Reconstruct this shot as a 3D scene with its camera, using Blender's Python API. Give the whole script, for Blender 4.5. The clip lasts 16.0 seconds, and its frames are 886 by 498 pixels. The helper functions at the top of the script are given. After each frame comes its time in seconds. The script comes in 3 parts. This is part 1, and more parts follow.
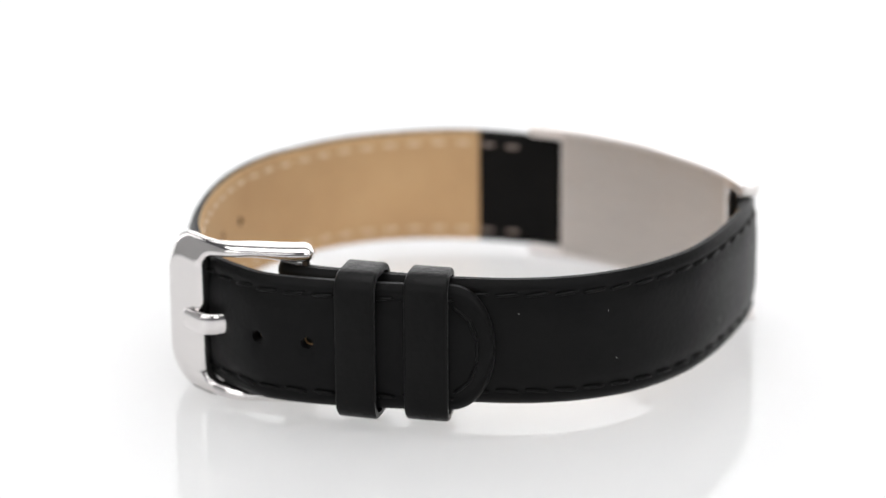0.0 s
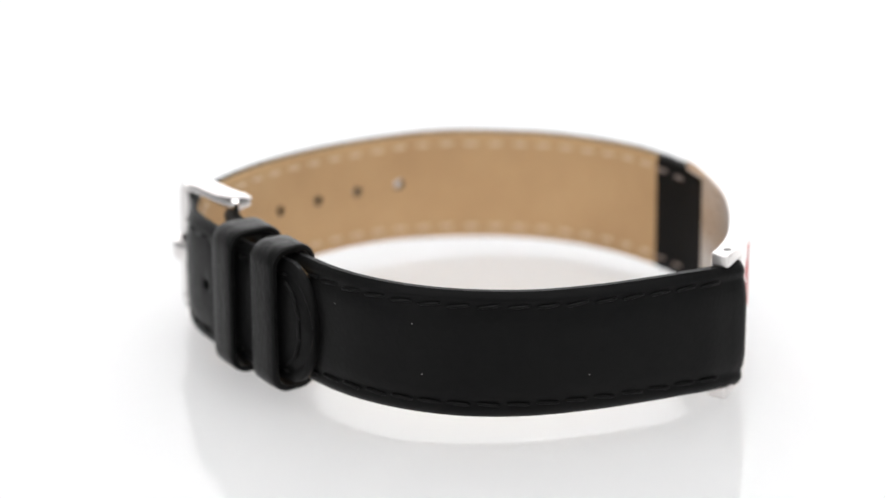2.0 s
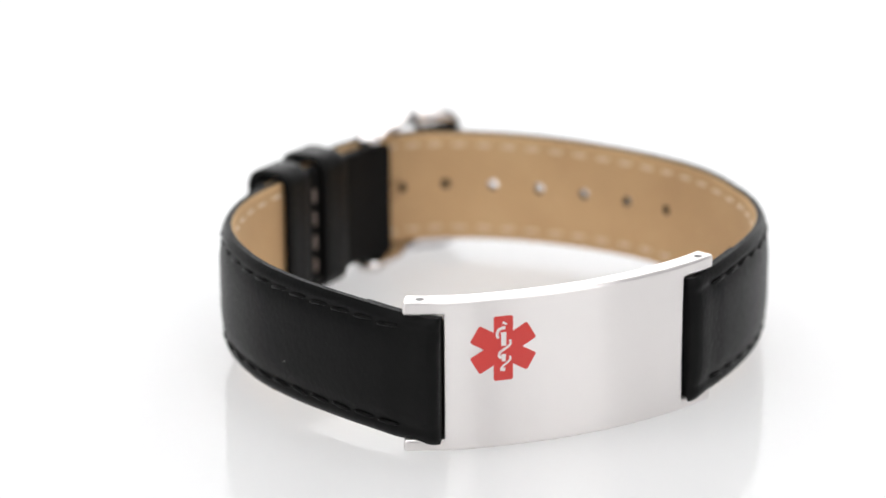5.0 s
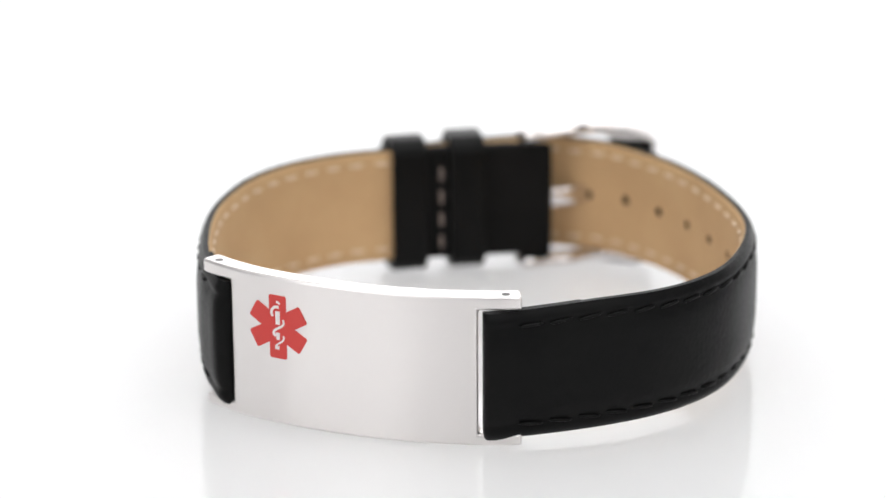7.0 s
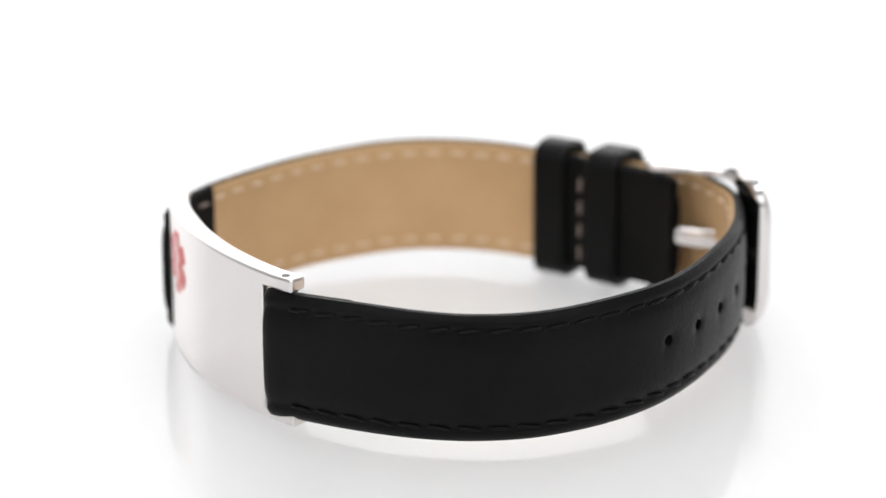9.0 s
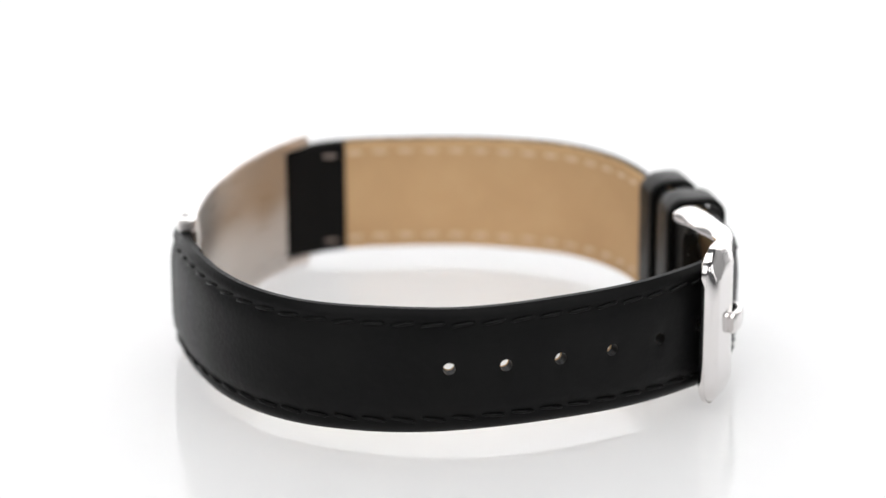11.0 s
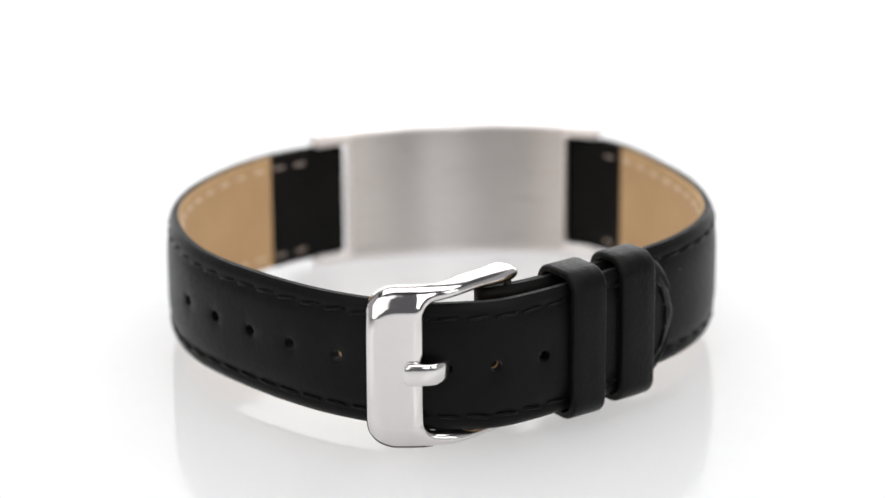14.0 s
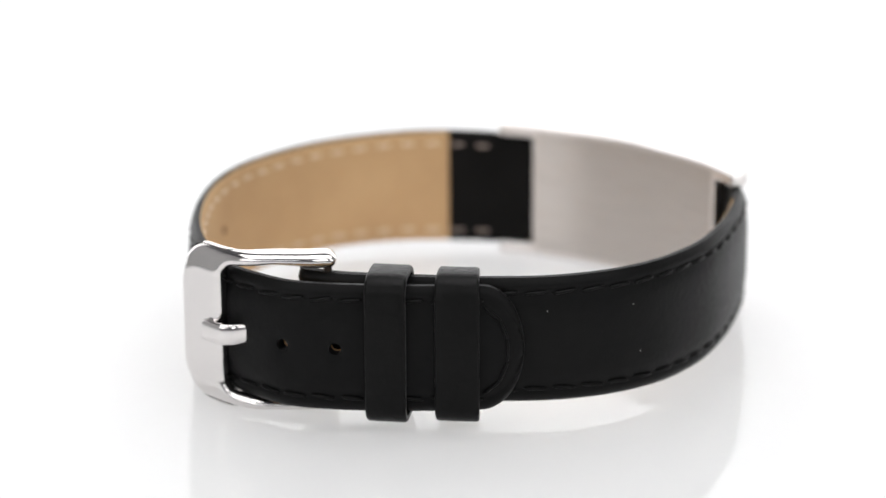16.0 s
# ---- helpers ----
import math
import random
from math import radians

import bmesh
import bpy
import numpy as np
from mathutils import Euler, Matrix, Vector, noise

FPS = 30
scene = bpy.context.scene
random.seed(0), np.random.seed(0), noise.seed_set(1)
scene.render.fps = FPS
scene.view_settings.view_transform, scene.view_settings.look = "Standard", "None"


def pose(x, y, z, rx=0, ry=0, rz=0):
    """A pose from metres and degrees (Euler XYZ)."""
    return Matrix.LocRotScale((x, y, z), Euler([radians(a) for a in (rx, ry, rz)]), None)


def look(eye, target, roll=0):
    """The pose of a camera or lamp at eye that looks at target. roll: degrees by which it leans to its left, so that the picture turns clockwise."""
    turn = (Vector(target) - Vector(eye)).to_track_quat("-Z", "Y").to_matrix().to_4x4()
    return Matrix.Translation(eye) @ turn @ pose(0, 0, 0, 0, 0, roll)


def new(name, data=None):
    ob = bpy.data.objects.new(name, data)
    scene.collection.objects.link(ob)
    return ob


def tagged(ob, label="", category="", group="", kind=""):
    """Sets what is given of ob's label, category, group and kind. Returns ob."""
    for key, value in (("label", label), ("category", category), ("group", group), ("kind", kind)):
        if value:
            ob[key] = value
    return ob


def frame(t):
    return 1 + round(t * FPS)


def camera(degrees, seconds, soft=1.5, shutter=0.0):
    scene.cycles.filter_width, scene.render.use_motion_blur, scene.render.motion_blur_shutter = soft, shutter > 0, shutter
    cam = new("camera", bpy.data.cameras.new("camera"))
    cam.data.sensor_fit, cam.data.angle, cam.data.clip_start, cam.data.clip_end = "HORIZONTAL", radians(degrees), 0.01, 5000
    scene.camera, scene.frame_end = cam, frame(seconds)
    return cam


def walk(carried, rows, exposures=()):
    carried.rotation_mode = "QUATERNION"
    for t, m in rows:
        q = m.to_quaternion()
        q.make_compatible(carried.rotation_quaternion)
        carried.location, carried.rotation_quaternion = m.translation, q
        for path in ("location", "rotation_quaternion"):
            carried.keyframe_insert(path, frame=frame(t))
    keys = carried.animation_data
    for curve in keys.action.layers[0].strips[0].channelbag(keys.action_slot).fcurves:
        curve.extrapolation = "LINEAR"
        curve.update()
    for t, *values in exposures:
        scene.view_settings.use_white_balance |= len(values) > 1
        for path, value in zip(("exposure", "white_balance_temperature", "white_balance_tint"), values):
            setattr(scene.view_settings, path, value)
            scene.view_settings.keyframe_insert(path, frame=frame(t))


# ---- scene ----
cam = camera(17.0, 16.0, soft=1.5)
STAND = pose(0, -0.33345, 0.1262, 70.99, 0, 0.456) @ pose(0, 0, 0, 0, 0, -0.342)
walk(cam, [(0.0, STAND), (16.0, STAND)])
cam.data.dof.use_dof = True
cam.data.dof.focus_distance = 0.325
cam.data.dof.aperture_fstop = 15

SPEED = 22.07          # degrees a second of the turntable, clockwise from above


# ---- light ----
def area_lamp(name, eye, target, w, h, watts, colour=(1, 1, 1)):
    data = bpy.data.lights.new(name, "AREA")
    data.shape, data.size, data.size_y = "RECTANGLE", w, h
    data.energy, data.color = watts, colour
    ob = new(name, data)
    ob.matrix_basis = look(eye, target)
    return ob


world = bpy.data.worlds.new("studio")
world.use_nodes = True
world.node_tree.nodes["Background"].inputs[0].default_value = (1.0, 1.0, 1.0, 1)
world.node_tree.nodes["Background"].inputs[1].default_value = 0.3
scene.world = world

area_lamp("softbox_overhead", (0, -0.1, 1.15), (0, 0.0, 0), 1.4, 0.85, 12.7)
area_lamp("softbox_front", (-0.40, -1.16, 0.55), (0, 0, 0.1), 0.60, 0.8, 2.2)
area_lamp("softbox_front", (0.29, -1.16, 0.55), (0, 0, 0.1), 0.29, 0.8, 2.5)
area_lamp("softbox_corner", (-0.85, -0.9, 0.6), (0, 0, 0.0), 0.6, 0.8, 2.7)
area_lamp("softbox_corner", (0.88, -0.86, 0.6), (0, 0, 0.0), 0.6, 0.8, 2.8)
scene.view_settings.exposure = 0.0


# ---- materials ----
def material(name, colour, rough=0.5, metal=0.0, ior=1.5):
    m = bpy.data.materials.new(name)
    m.use_nodes = True
    b = m.node_tree.nodes["Principled BSDF"]
    b.inputs["Base Color"].default_value = (*colour, 1)
    b.inputs["Roughness"].default_value = rough
    b.inputs["Metallic"].default_value = metal
    b.inputs["IOR"].default_value = ior
    return m, m.node_tree, b


def node(nt, kind, **sockets):
    n = nt.nodes.new(kind)
    for k, v in sockets.items():
        n.inputs[k.replace("_", " ")].default_value = v
    return n


def coords(nt, scale=(1, 1, 1)):
    tc, mp = nt.nodes.new("ShaderNodeTexCoord"), nt.nodes.new("ShaderNodeMapping")
    mp.inputs["Scale"].default_value = scale
    nt.links.new(tc.outputs["Object"], mp.inputs["Vector"])
    return mp.outputs["Vector"]


def noise_of(nt, vec, scale, detail=4.0, rough=0.6):
    n = node(nt, "ShaderNodeTexNoise", Scale=scale, Detail=detail, Roughness=rough)
    nt.links.new(vec, n.inputs["Vector"])
    return n.outputs["Fac"]


def ramp(nt, fac, stops):
    r = nt.nodes.new("ShaderNodeValToRGB")
    while len(r.color_ramp.elements) < len(stops):
        r.color_ramp.elements.new(0.5)
    for e, (p, c) in zip(r.color_ramp.elements, stops):
        e.position, e.color = p, (*c, 1)
    nt.links.new(fac, r.inputs["Fac"])
    return r.outputs["Color"]


def spread(nt, fac, lo, hi, a=0.3, b=0.7):
    n = node(nt, "ShaderNodeMapRange")
    for i, v in enumerate((a, b, lo, hi)):
        n.inputs[1 + i].default_value = v
    nt.links.new(fac, n.inputs[0])
    return n.outputs[0]


def bump(nt, b, height, strength, distance, below=None):
    n = node(nt, "ShaderNodeBump", Strength=strength, Distance=distance)
    nt.links.new(height, n.inputs["Height"])
    if below is not None:
        nt.links.new(below, n.inputs["Normal"])
    nt.links.new(n.outputs["Normal"], b.inputs["Normal"])
    return n.outputs["Normal"]


def leather(name, dark, light, rough, grain=0.4, sheen=0.08, nap=0.0):
    m, nt, b = material(name, dark, rough)
    b.inputs["Specular IOR Level"].default_value = sheen
    b.inputs["Sheen Weight"].default_value = nap
    b.inputs["Sheen Roughness"].default_value = 0.35
    v = coords(nt)
    big, fine = noise_of(nt, v, 90, 3), noise_of(nt, v, 2600, 5, 0.7)
    nt.links.new(ramp(nt, big, [(0.3, dark), (0.75, light)]), b.inputs["Base Color"])
    nt.links.new(spread(nt, fine, rough - 0.07, rough + 0.1), b.inputs["Roughness"])
    vor = node(nt, "ShaderNodeTexVoronoi", Scale=1500)
    nt.links.new(v, vor.inputs["Vector"])
    under = bump(nt, b, vor.outputs["Distance"], grain, 0.00006)
    bump(nt, b, fine, grain, 0.00008, under)
    return m


LEATHER = leather("black_leather", (0.0025, 0.0025, 0.0028), (0.0048, 0.0048, 0.0046), 0.40, 0.3, 0.11, 0.05)
KEEPER = leather("black_keeper_leather", (0.0025, 0.0025, 0.0026), (0.0048, 0.0048, 0.0046), 0.36, 0.5, 0.12, 0.07)
INNER = leather("black_inner_leather", (0.004, 0.004, 0.004), (0.0075, 0.007, 0.0068), 0.5)


def raw_edge_material():
    m, nt, b = material("raw_cut_leather", (0.02, 0.02, 0.02), 0.6)
    v = coords(nt)
    fine, big = noise_of(nt, v, 2200, 4, 0.7), noise_of(nt, v, 260, 3)
    mix = nt.nodes.new("ShaderNodeMix")
    mix.data_type, mix.blend_type = "RGBA", "MULTIPLY"
    mix.inputs[0].default_value = 1.0
    nt.links.new(ramp(nt, fine, [(0.42, (0.004, 0.004, 0.0045)), (0.62, (0.045, 0.046, 0.047))]), mix.inputs[6])
    nt.links.new(ramp(nt, big, [(0.4, (0.25, 0.25, 0.25)), (0.65, (1, 1, 1))]), mix.inputs[7])
    nt.links.new(mix.outputs[2], b.inputs["Base Color"])
    b.inputs["Specular IOR Level"].default_value = 0.2
    bump(nt, b, fine, 0.8, 0.00012)
    return m


RAW_EDGE = raw_edge_material()


def lining_material():
    m, nt, b = material("tan_lining", (0.52, 0.31, 0.15), 0.75)
    v = coords(nt)
    big, fine = noise_of(nt, v, 70, 4), noise_of(nt, v, 3000, 4, 0.75)
    base = ramp(nt, big, [(0.3, (0.505, 0.32, 0.158)), (0.55, (0.565, 0.368, 0.185)), (0.8, (0.615, 0.418, 0.22))])
    mix = nt.nodes.new("ShaderNodeMix")
    mix.data_type, mix.blend_type = "RGBA", "MULTIPLY"
    mix.inputs[0].default_value = 0.5
    nt.links.new(base, mix.inputs[6])
    nt.links.new(ramp(nt, fine, [(0.3, (0.8, 0.78, 0.75)), (0.7, (1, 1, 1))]), mix.inputs[7])
    nt.links.new(mix.outputs[2], b.inputs["Base Color"])
    bump(nt, b, fine, 0.3, 0.0001)
    return m


LINING = lining_material()


def steel(name, colour, rough, brush, scale=(1, 1, 1), size=900, aniso=0.0, vary=0.25, streak=0.97):
    m, nt, b = material(name, colour, rough, 1.0)
    if aniso:
        tan = nt.nodes.new("ShaderNodeTangent")
        tan.direction_type, tan.axis = "RADIAL", "Z"
        nt.links.new(tan.outputs["Tangent"], b.inputs["Tangent"])
        b.inputs["Anisotropic"].default_value = aniso
        b.inputs["Anisotropic Rotation"].default_value = 0.25
    v = coords(nt, scale)
    f, g = noise_of(nt, v, size, 4, 0.7), noise_of(nt, coords(nt), 60, 3)
    if vary:
        nt.links.new(spread(nt, f, rough * (1 - vary), rough * (1 + vary)), b.inputs["Roughness"])
    nt.links.new(ramp(nt, g if streak > 0.9 else f, [(0.3, tuple(c * streak for c in colour)), (0.7, colour)]), b.inputs["Base Color"])
    if brush:
        bump(nt, b, f, brush, 0.00004)
    return m


PLATE = steel("satin_steel", (0.87, 0.835, 0.82), 0.28, 0.0, (1, 1, 1), 300, 0.85, 0.0)
PLATE_BACK = steel("brushed_steel", (0.66, 0.63, 0.605), 0.33, 0.04, (0.03, 0.03, 1), 4200, 0.95, 0.25, 0.88)
POLISHED = steel("polished_steel", (0.74, 0.715, 0.705), 0.08, 0.0)
# near-black base colour: shade of the lug holes painted in; also dims the buckle pin
PIN_STEEL = steel("dull_darkened_pin_steel", (0.10, 0.097, 0.095), 0.4, 0.0)
RED = material("red_enamel", (0.58, 0.038, 0.03), 0.3)[0]
THREAD = leather("black_thread", (0.002, 0.002, 0.002), (0.005, 0.005, 0.005), 0.4, 0.1, 0.14)
LINT = material("grey_lint", (0.35, 0.35, 0.34), 0.8)[0]
FADED_THREAD = leather("faded_thread", (0.24, 0.19, 0.165), (0.36, 0.30, 0.27), 0.6, 0.1)
TAN_THREAD = leather("tan_thread", (0.66, 0.52, 0.36), (0.78, 0.66, 0.50), 0.6, 0.1)


def table_material():
    m, nt, b = material("white_acrylic", (0.80, 0.79, 0.80), 0.05, 0.0, 1.23)
    v = coords(nt)
    b.inputs["Subsurface Weight"].default_value = 1.0
    b.inputs["Subsurface Radius"].default_value = (1.0, 1.0, 1.0)
    b.inputs["Subsurface Scale"].default_value = 0.1
    f = noise_of(nt, v, 9, 3)
    nt.links.new(ramp(nt, f, [(0.3, (0.925, 0.905, 0.928)), (0.7, (0.94, 0.92, 0.942))]), b.inputs["Base Color"])
    nt.links.new(spread(nt, noise_of(nt, v, 40, 4), 0.03, 0.05), b.inputs["Roughness"])
    return m


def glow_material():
    m, nt, b = material("glowing_white_paper", (0.85, 0.85, 0.85), 0.9)
    # the paper gives off its own light, in place of lamps aimed at it
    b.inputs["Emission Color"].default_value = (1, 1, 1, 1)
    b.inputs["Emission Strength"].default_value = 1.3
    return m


def paint_material(name, colour):
    m, nt, b = material(name, colour, 0.85)
    nt.links.new(ramp(nt, noise_of(nt, coords(nt), 5, 4), [(0.3, tuple(c * 0.93 for c in colour)), (0.7, colour)]), b.inputs["Base Color"])
    return m


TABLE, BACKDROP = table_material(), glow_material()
PALE_WALL, GREY_WALL = paint_material("pale_grey_paint", (0.35, 0.35, 0.35)), paint_material("grey_paint", (0.09, 0.09, 0.095))


# ---- mesh helpers ----
def part(name, bm, mat, parent=None, label="", smooth=True, crease=40):
    me = bpy.data.meshes.new(name)
    bm.normal_update()
    bm.to_mesh(me)
    bm.free()
    me.materials.append(mat)
    if smooth:
        for p in me.polygons:
            p.use_smooth = True
        me.set_sharp_from_angle(angle=radians(crease))
    ob = new(name, me)
    ob.parent = parent
    if label:
        tagged(ob, label)
    return ob


def bevel(ob, width, segments=2, angle=35):
    m = ob.modifiers.new("bevel", "BEVEL")
    m.width, m.segments, m.limit_method, m.angle_limit = width, segments, "ANGLE", radians(angle)
    m.harden_normals = False
    return ob


def box(bm, lo, hi):
    r = bmesh.ops.create_cube(bm, size=1)
    for v in r["verts"]:
        v.co = [lo[i] + (v.co[i] + 0.5) * (hi[i] - lo[i]) for i in range(3)]
    return r["verts"]


def slab(name, lo, hi, mat):
    bm = bmesh.new()
    box(bm, lo, hi)
    ob = part(name, bm, mat, smooth=False)
    return tagged(ob, kind="structure")


# ---- the studio ----
slab("tabletop", (-1.2, -1.2, -0.02), (1.2, 1.0, 0.0), TABLE)
slab("wall_left", (-1.3, -1.3, -0.02), (-1.22, 1.3, 1.3), PALE_WALL)
slab("wall_right", (1.22, -1.3, -0.02), (1.3, 1.3, 1.3), PALE_WALL)
slab("wall_front", (-1.22, -1.3, -0.02), (1.22, -1.22, 1.3), GREY_WALL)
slab("ceiling", (-1.3, -1.3, 1.3), (1.3, 1.3, 1.36), GREY_WALL)
# added out of view: its glow brightens the table and its reflection
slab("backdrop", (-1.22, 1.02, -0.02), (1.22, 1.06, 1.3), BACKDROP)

# ---- plan of the bracelet, in millimetres and degrees round the turntable's axis ----
MM = 0.001
LOOP = {-90: 26.39, -80: 27.35, -70: 28.32, -60: 29.19, -50: 29.83, -40: 30.2, -30: 30.72, -20: 31.3, -10: 32.3, 0: 33.93, 10: 35.82,
        20: 36.66, 30: 35.3, 40: 33.56, 50: 33.41, 60: 34.66, 70: 34.77, 80: 34.65, 90: 34.94, 100: 35.51, 110: 35.95, 120: 35.97,
        130: 35.43, 140: 34.88, 150: 34.25, 160: 33.44, 170: 32.86, 180: 32.78, 190: 33.03, 200: 33.39}
LONG = {**{a: r for a, r in LOOP.items() if a >= 60}, 210: 33.92, 218: 33.53, 225: 33.06, 235: 31.09, 240: 30.15, 245: 29.38, 250: 28.75, 255: 28.34, 262: 28.03, 268: 27.97, 276: 28.34, 290: 29.27}
SHORT = {-150: 29.69, -140: 29.17, -134: 28.75, -128: 28.03, -120: 26.88, -112: 26.16, -104: 25.95, -97: 26.11, **{a: r for a, r in LOOP.items() if a <= 30}}
PLATE_LINE = {0: 36.31, 10: 35.79, 20: 34.89, 30: 33.9, 40: 33.37, 50: 33.21, 60: 33.37, 70: 33.9, 80: 34.52, 90: 35.58}


def curve(table):
    keys = sorted(table)
    xs, ys = np.array(keys, float), np.array([table[k] for k in keys], float)
    slope = np.gradient(ys, xs)

    def at(a):
        i = int(np.clip(np.searchsorted(xs, a) - 1, 0, len(xs) - 2))
        h = xs[i + 1] - xs[i]
        f = min(max((a - xs[i]) / h, 0.0), 1.0)
        return float((2 * f ** 3 - 3 * f * f + 1) * ys[i] + (f ** 3 - 2 * f * f + f) * h * slope[i]
                     + (3 * f * f - 2 * f ** 3) * ys[i + 1] + (f ** 3 - f * f) * h * slope[i + 1])
    return at


class Line:
    """A plan curve r(angle) walked by length: its place, tangent and outward normal at s millimetres."""

    def __init__(self, table, a0, a1):
        r = curve(table)
        a = np.linspace(a0, a1, 1200)
        self.a = a
        self.p = np.array([(r(x) * math.cos(radians(x)), r(x) * math.sin(radians(x))) for x in a])
        self.s = np.concatenate([[0], np.cumsum(np.hypot(*np.diff(self.p, axis=0).T))])
        self.length = float(self.s[-1])
        self.sign = 1 if a1 > a0 else -1

    def s_of(self, angle):
        return float(np.interp(self.sign * angle, self.sign * self.a, self.s))

    def angle(self, s):
        return float(np.interp(s, self.s, self.a))

    def at(self, s):
        def q(x):
            return np.array([np.interp(x, self.s, self.p[:, 0]), np.interp(x, self.s, self.p[:, 1])])
        t = q(min(s + 0.3, self.length)) - q(max(s - 0.3, 0))
        t /= np.hypot(*t)
        n = np.array([t[1], -t[0]]) * self.sign
        return q(s), t, n

    def point(self, s, z, out):
        p, _, n = self.at(s)
        return Vector((p[0] + n[0] * out, p[1] + n[1] * out, z)) * MM


def sheet(line, cols, rows, low, high, front, back, holes=(), hole_r=0.7, cell=1.0):
    """A closed shell: front and back offsets are functions of (s, z, zlow, zhigh). cols: s values; rows: fractions of the height.
    holes: (s, z) with four cells in cols and rows on either side of the centre."""
    bm = bmesh.new()
    sides = []
    zs = np.array([[low(s) + (high(s) - low(s)) * v for v in rows] for s in cols])
    cut = {}
    mid = len(rows) // 2
    for k, (hs, hz) in enumerate(holes):
        i = int(np.argmin(abs(np.array(cols) - hs)))
        for di in range(-2, 3):
            for dj in range(-2, 3):
                zs[i + di][mid + dj] = hz + dj * cell / 2
        cut[(i, mid)] = (hs, hz)
    for off in (front, back):
        sides.append([[bm.verts.new(line.point(s, zs[i][j], off(s, zs[i][j], low(s), high(s)))) for j in range(len(rows))] for i, s in enumerate(cols)])
    gone = {(i + di, j + dj) for i, j in cut for di in range(-2, 2) for dj in range(-2, 2)}
    for k, g in enumerate(sides):
        for i in range(len(cols) - 1):
            for j in range(len(rows) - 1):
                if (i, j) in gone:
                    continue
                f = [g[i][j], g[i + 1][j], g[i + 1][j + 1], g[i][j + 1]]
                bm.faces.new(f if k == 0 else f[::-1])
    f, b = sides
    n, m = len(cols), len(rows)
    border = [(i, 0) for i in range(n)] + [(n - 1, j) for j in range(1, m)] + [(i, m - 1) for i in range(n - 2, -1, -1)] + [(0, j) for j in range(m - 2, 0, -1)]
    for (i, j), (i2, j2) in zip(border, border[1:] + border[:1]):
        bm.faces.new([f[i][j], b[i][j], b[i2][j2], f[i2][j2]])
    ring = [(-2, -2), (-1, -2), (0, -2), (1, -2), (2, -2), (2, -1), (2, 0), (2, 1), (2, 2), (1, 2), (0, 2), (-1, 2), (-2, 2), (-2, 1), (-2, 0), (-2, -1)]
    for (i, j), (hs, hz) in cut.items():
        loops = []
        for g, off in zip(sides, (front, back)):
            circ, rim = [], []
            for di, dj in ring:
                a = math.atan2(dj, di)
                s, z = hs + hole_r * math.cos(a), hz + hole_r * math.sin(a)
                sink = 0.12 if off is front else 0.0
                circ.append(bm.verts.new(line.point(s, z, off(s, z, low(s), high(s)) - sink)))
                rim.append(g[i + di][j + dj])
            loops.append((rim, circ))
        for k in range(16):
            k2 = (k + 1) % 16
            for (rim, circ), flip in zip(loops, (False, True)):
                q = [rim[k], rim[k2], circ[k2], circ[k]]
                bm.faces.new(q[::-1] if flip else q)
            bm.faces.new([loops[0][1][k], loops[0][1][k2], loops[1][1][k2], loops[1][1][k]])
    bmesh.ops.recalc_face_normals(bm, faces=bm.faces)
    return bm


def columns(length, step, holes, ends, cell=1.0):
    """Places along a strap: even steps, the cells round each hole, and fine steps at its rounded ends."""
    marks = set()
    for h, _ in holes:
        marks |= {h + k * cell / 2 for k in range(-2, 3)}
    for e in ends:
        marks.add(e)
    free = [s for s in np.arange(0, length, step) if all(abs(s - h) > cell * 1.2 for h, _ in holes)]
    out = sorted(marks | {float(s) for s in free} | {0.0, length})
    keep = [out[0]]
    for s in out[1:]:
        if s - keep[-1] > 0.02:
            keep.append(s)
    return keep


ROWS = [0, 0.012, 0.03, 0.055, 0.08, 0.105, 0.13, 0.17, 0.23, 0.30, 0.425, 0.4625, 0.5, 0.5375, 0.575, 0.70, 0.77, 0.83, 0.87, 0.895, 0.92, 0.945, 0.97, 0.988, 1]


def padded(out=0.0, pad=0.4, length=None, round0=0.0, round1=0.0):
    """The outer face of a padded strap: domed, pressed in along the seams, rolled over at the edges and ends."""
    def off(s, z, lo, hi):
        e = max(min(z - lo, hi - z), 0.0)
        o = out
        if e < 1.1:
            o -= 0.55 * (1 - e / 1.1) ** 2
        o -= 0.16 * math.exp(-((e - 1.65) / 0.35) ** 2)
        if e > 1.8:
            o += pad * (1 - (1 - min((e - 1.8) / 3.0, 1)) ** 2)
        for r, x in ((round0, s), (round1, (length or 0) - s)):
            if r and x < r:
                o -= r - math.sqrt(max(r * r - (r - x) ** 2, 0))
            if r == 0.8:
                o += 0.14 * math.exp(-((x - 1.5) / 1.0) ** 2) - 0.14 * math.exp(-((x - 4.0) / 0.9) ** 2)
        return o
    return off


def level(table, line):
    c = curve(table)
    return lambda s: c(line.angle(s))


STITCH_MESH = {}


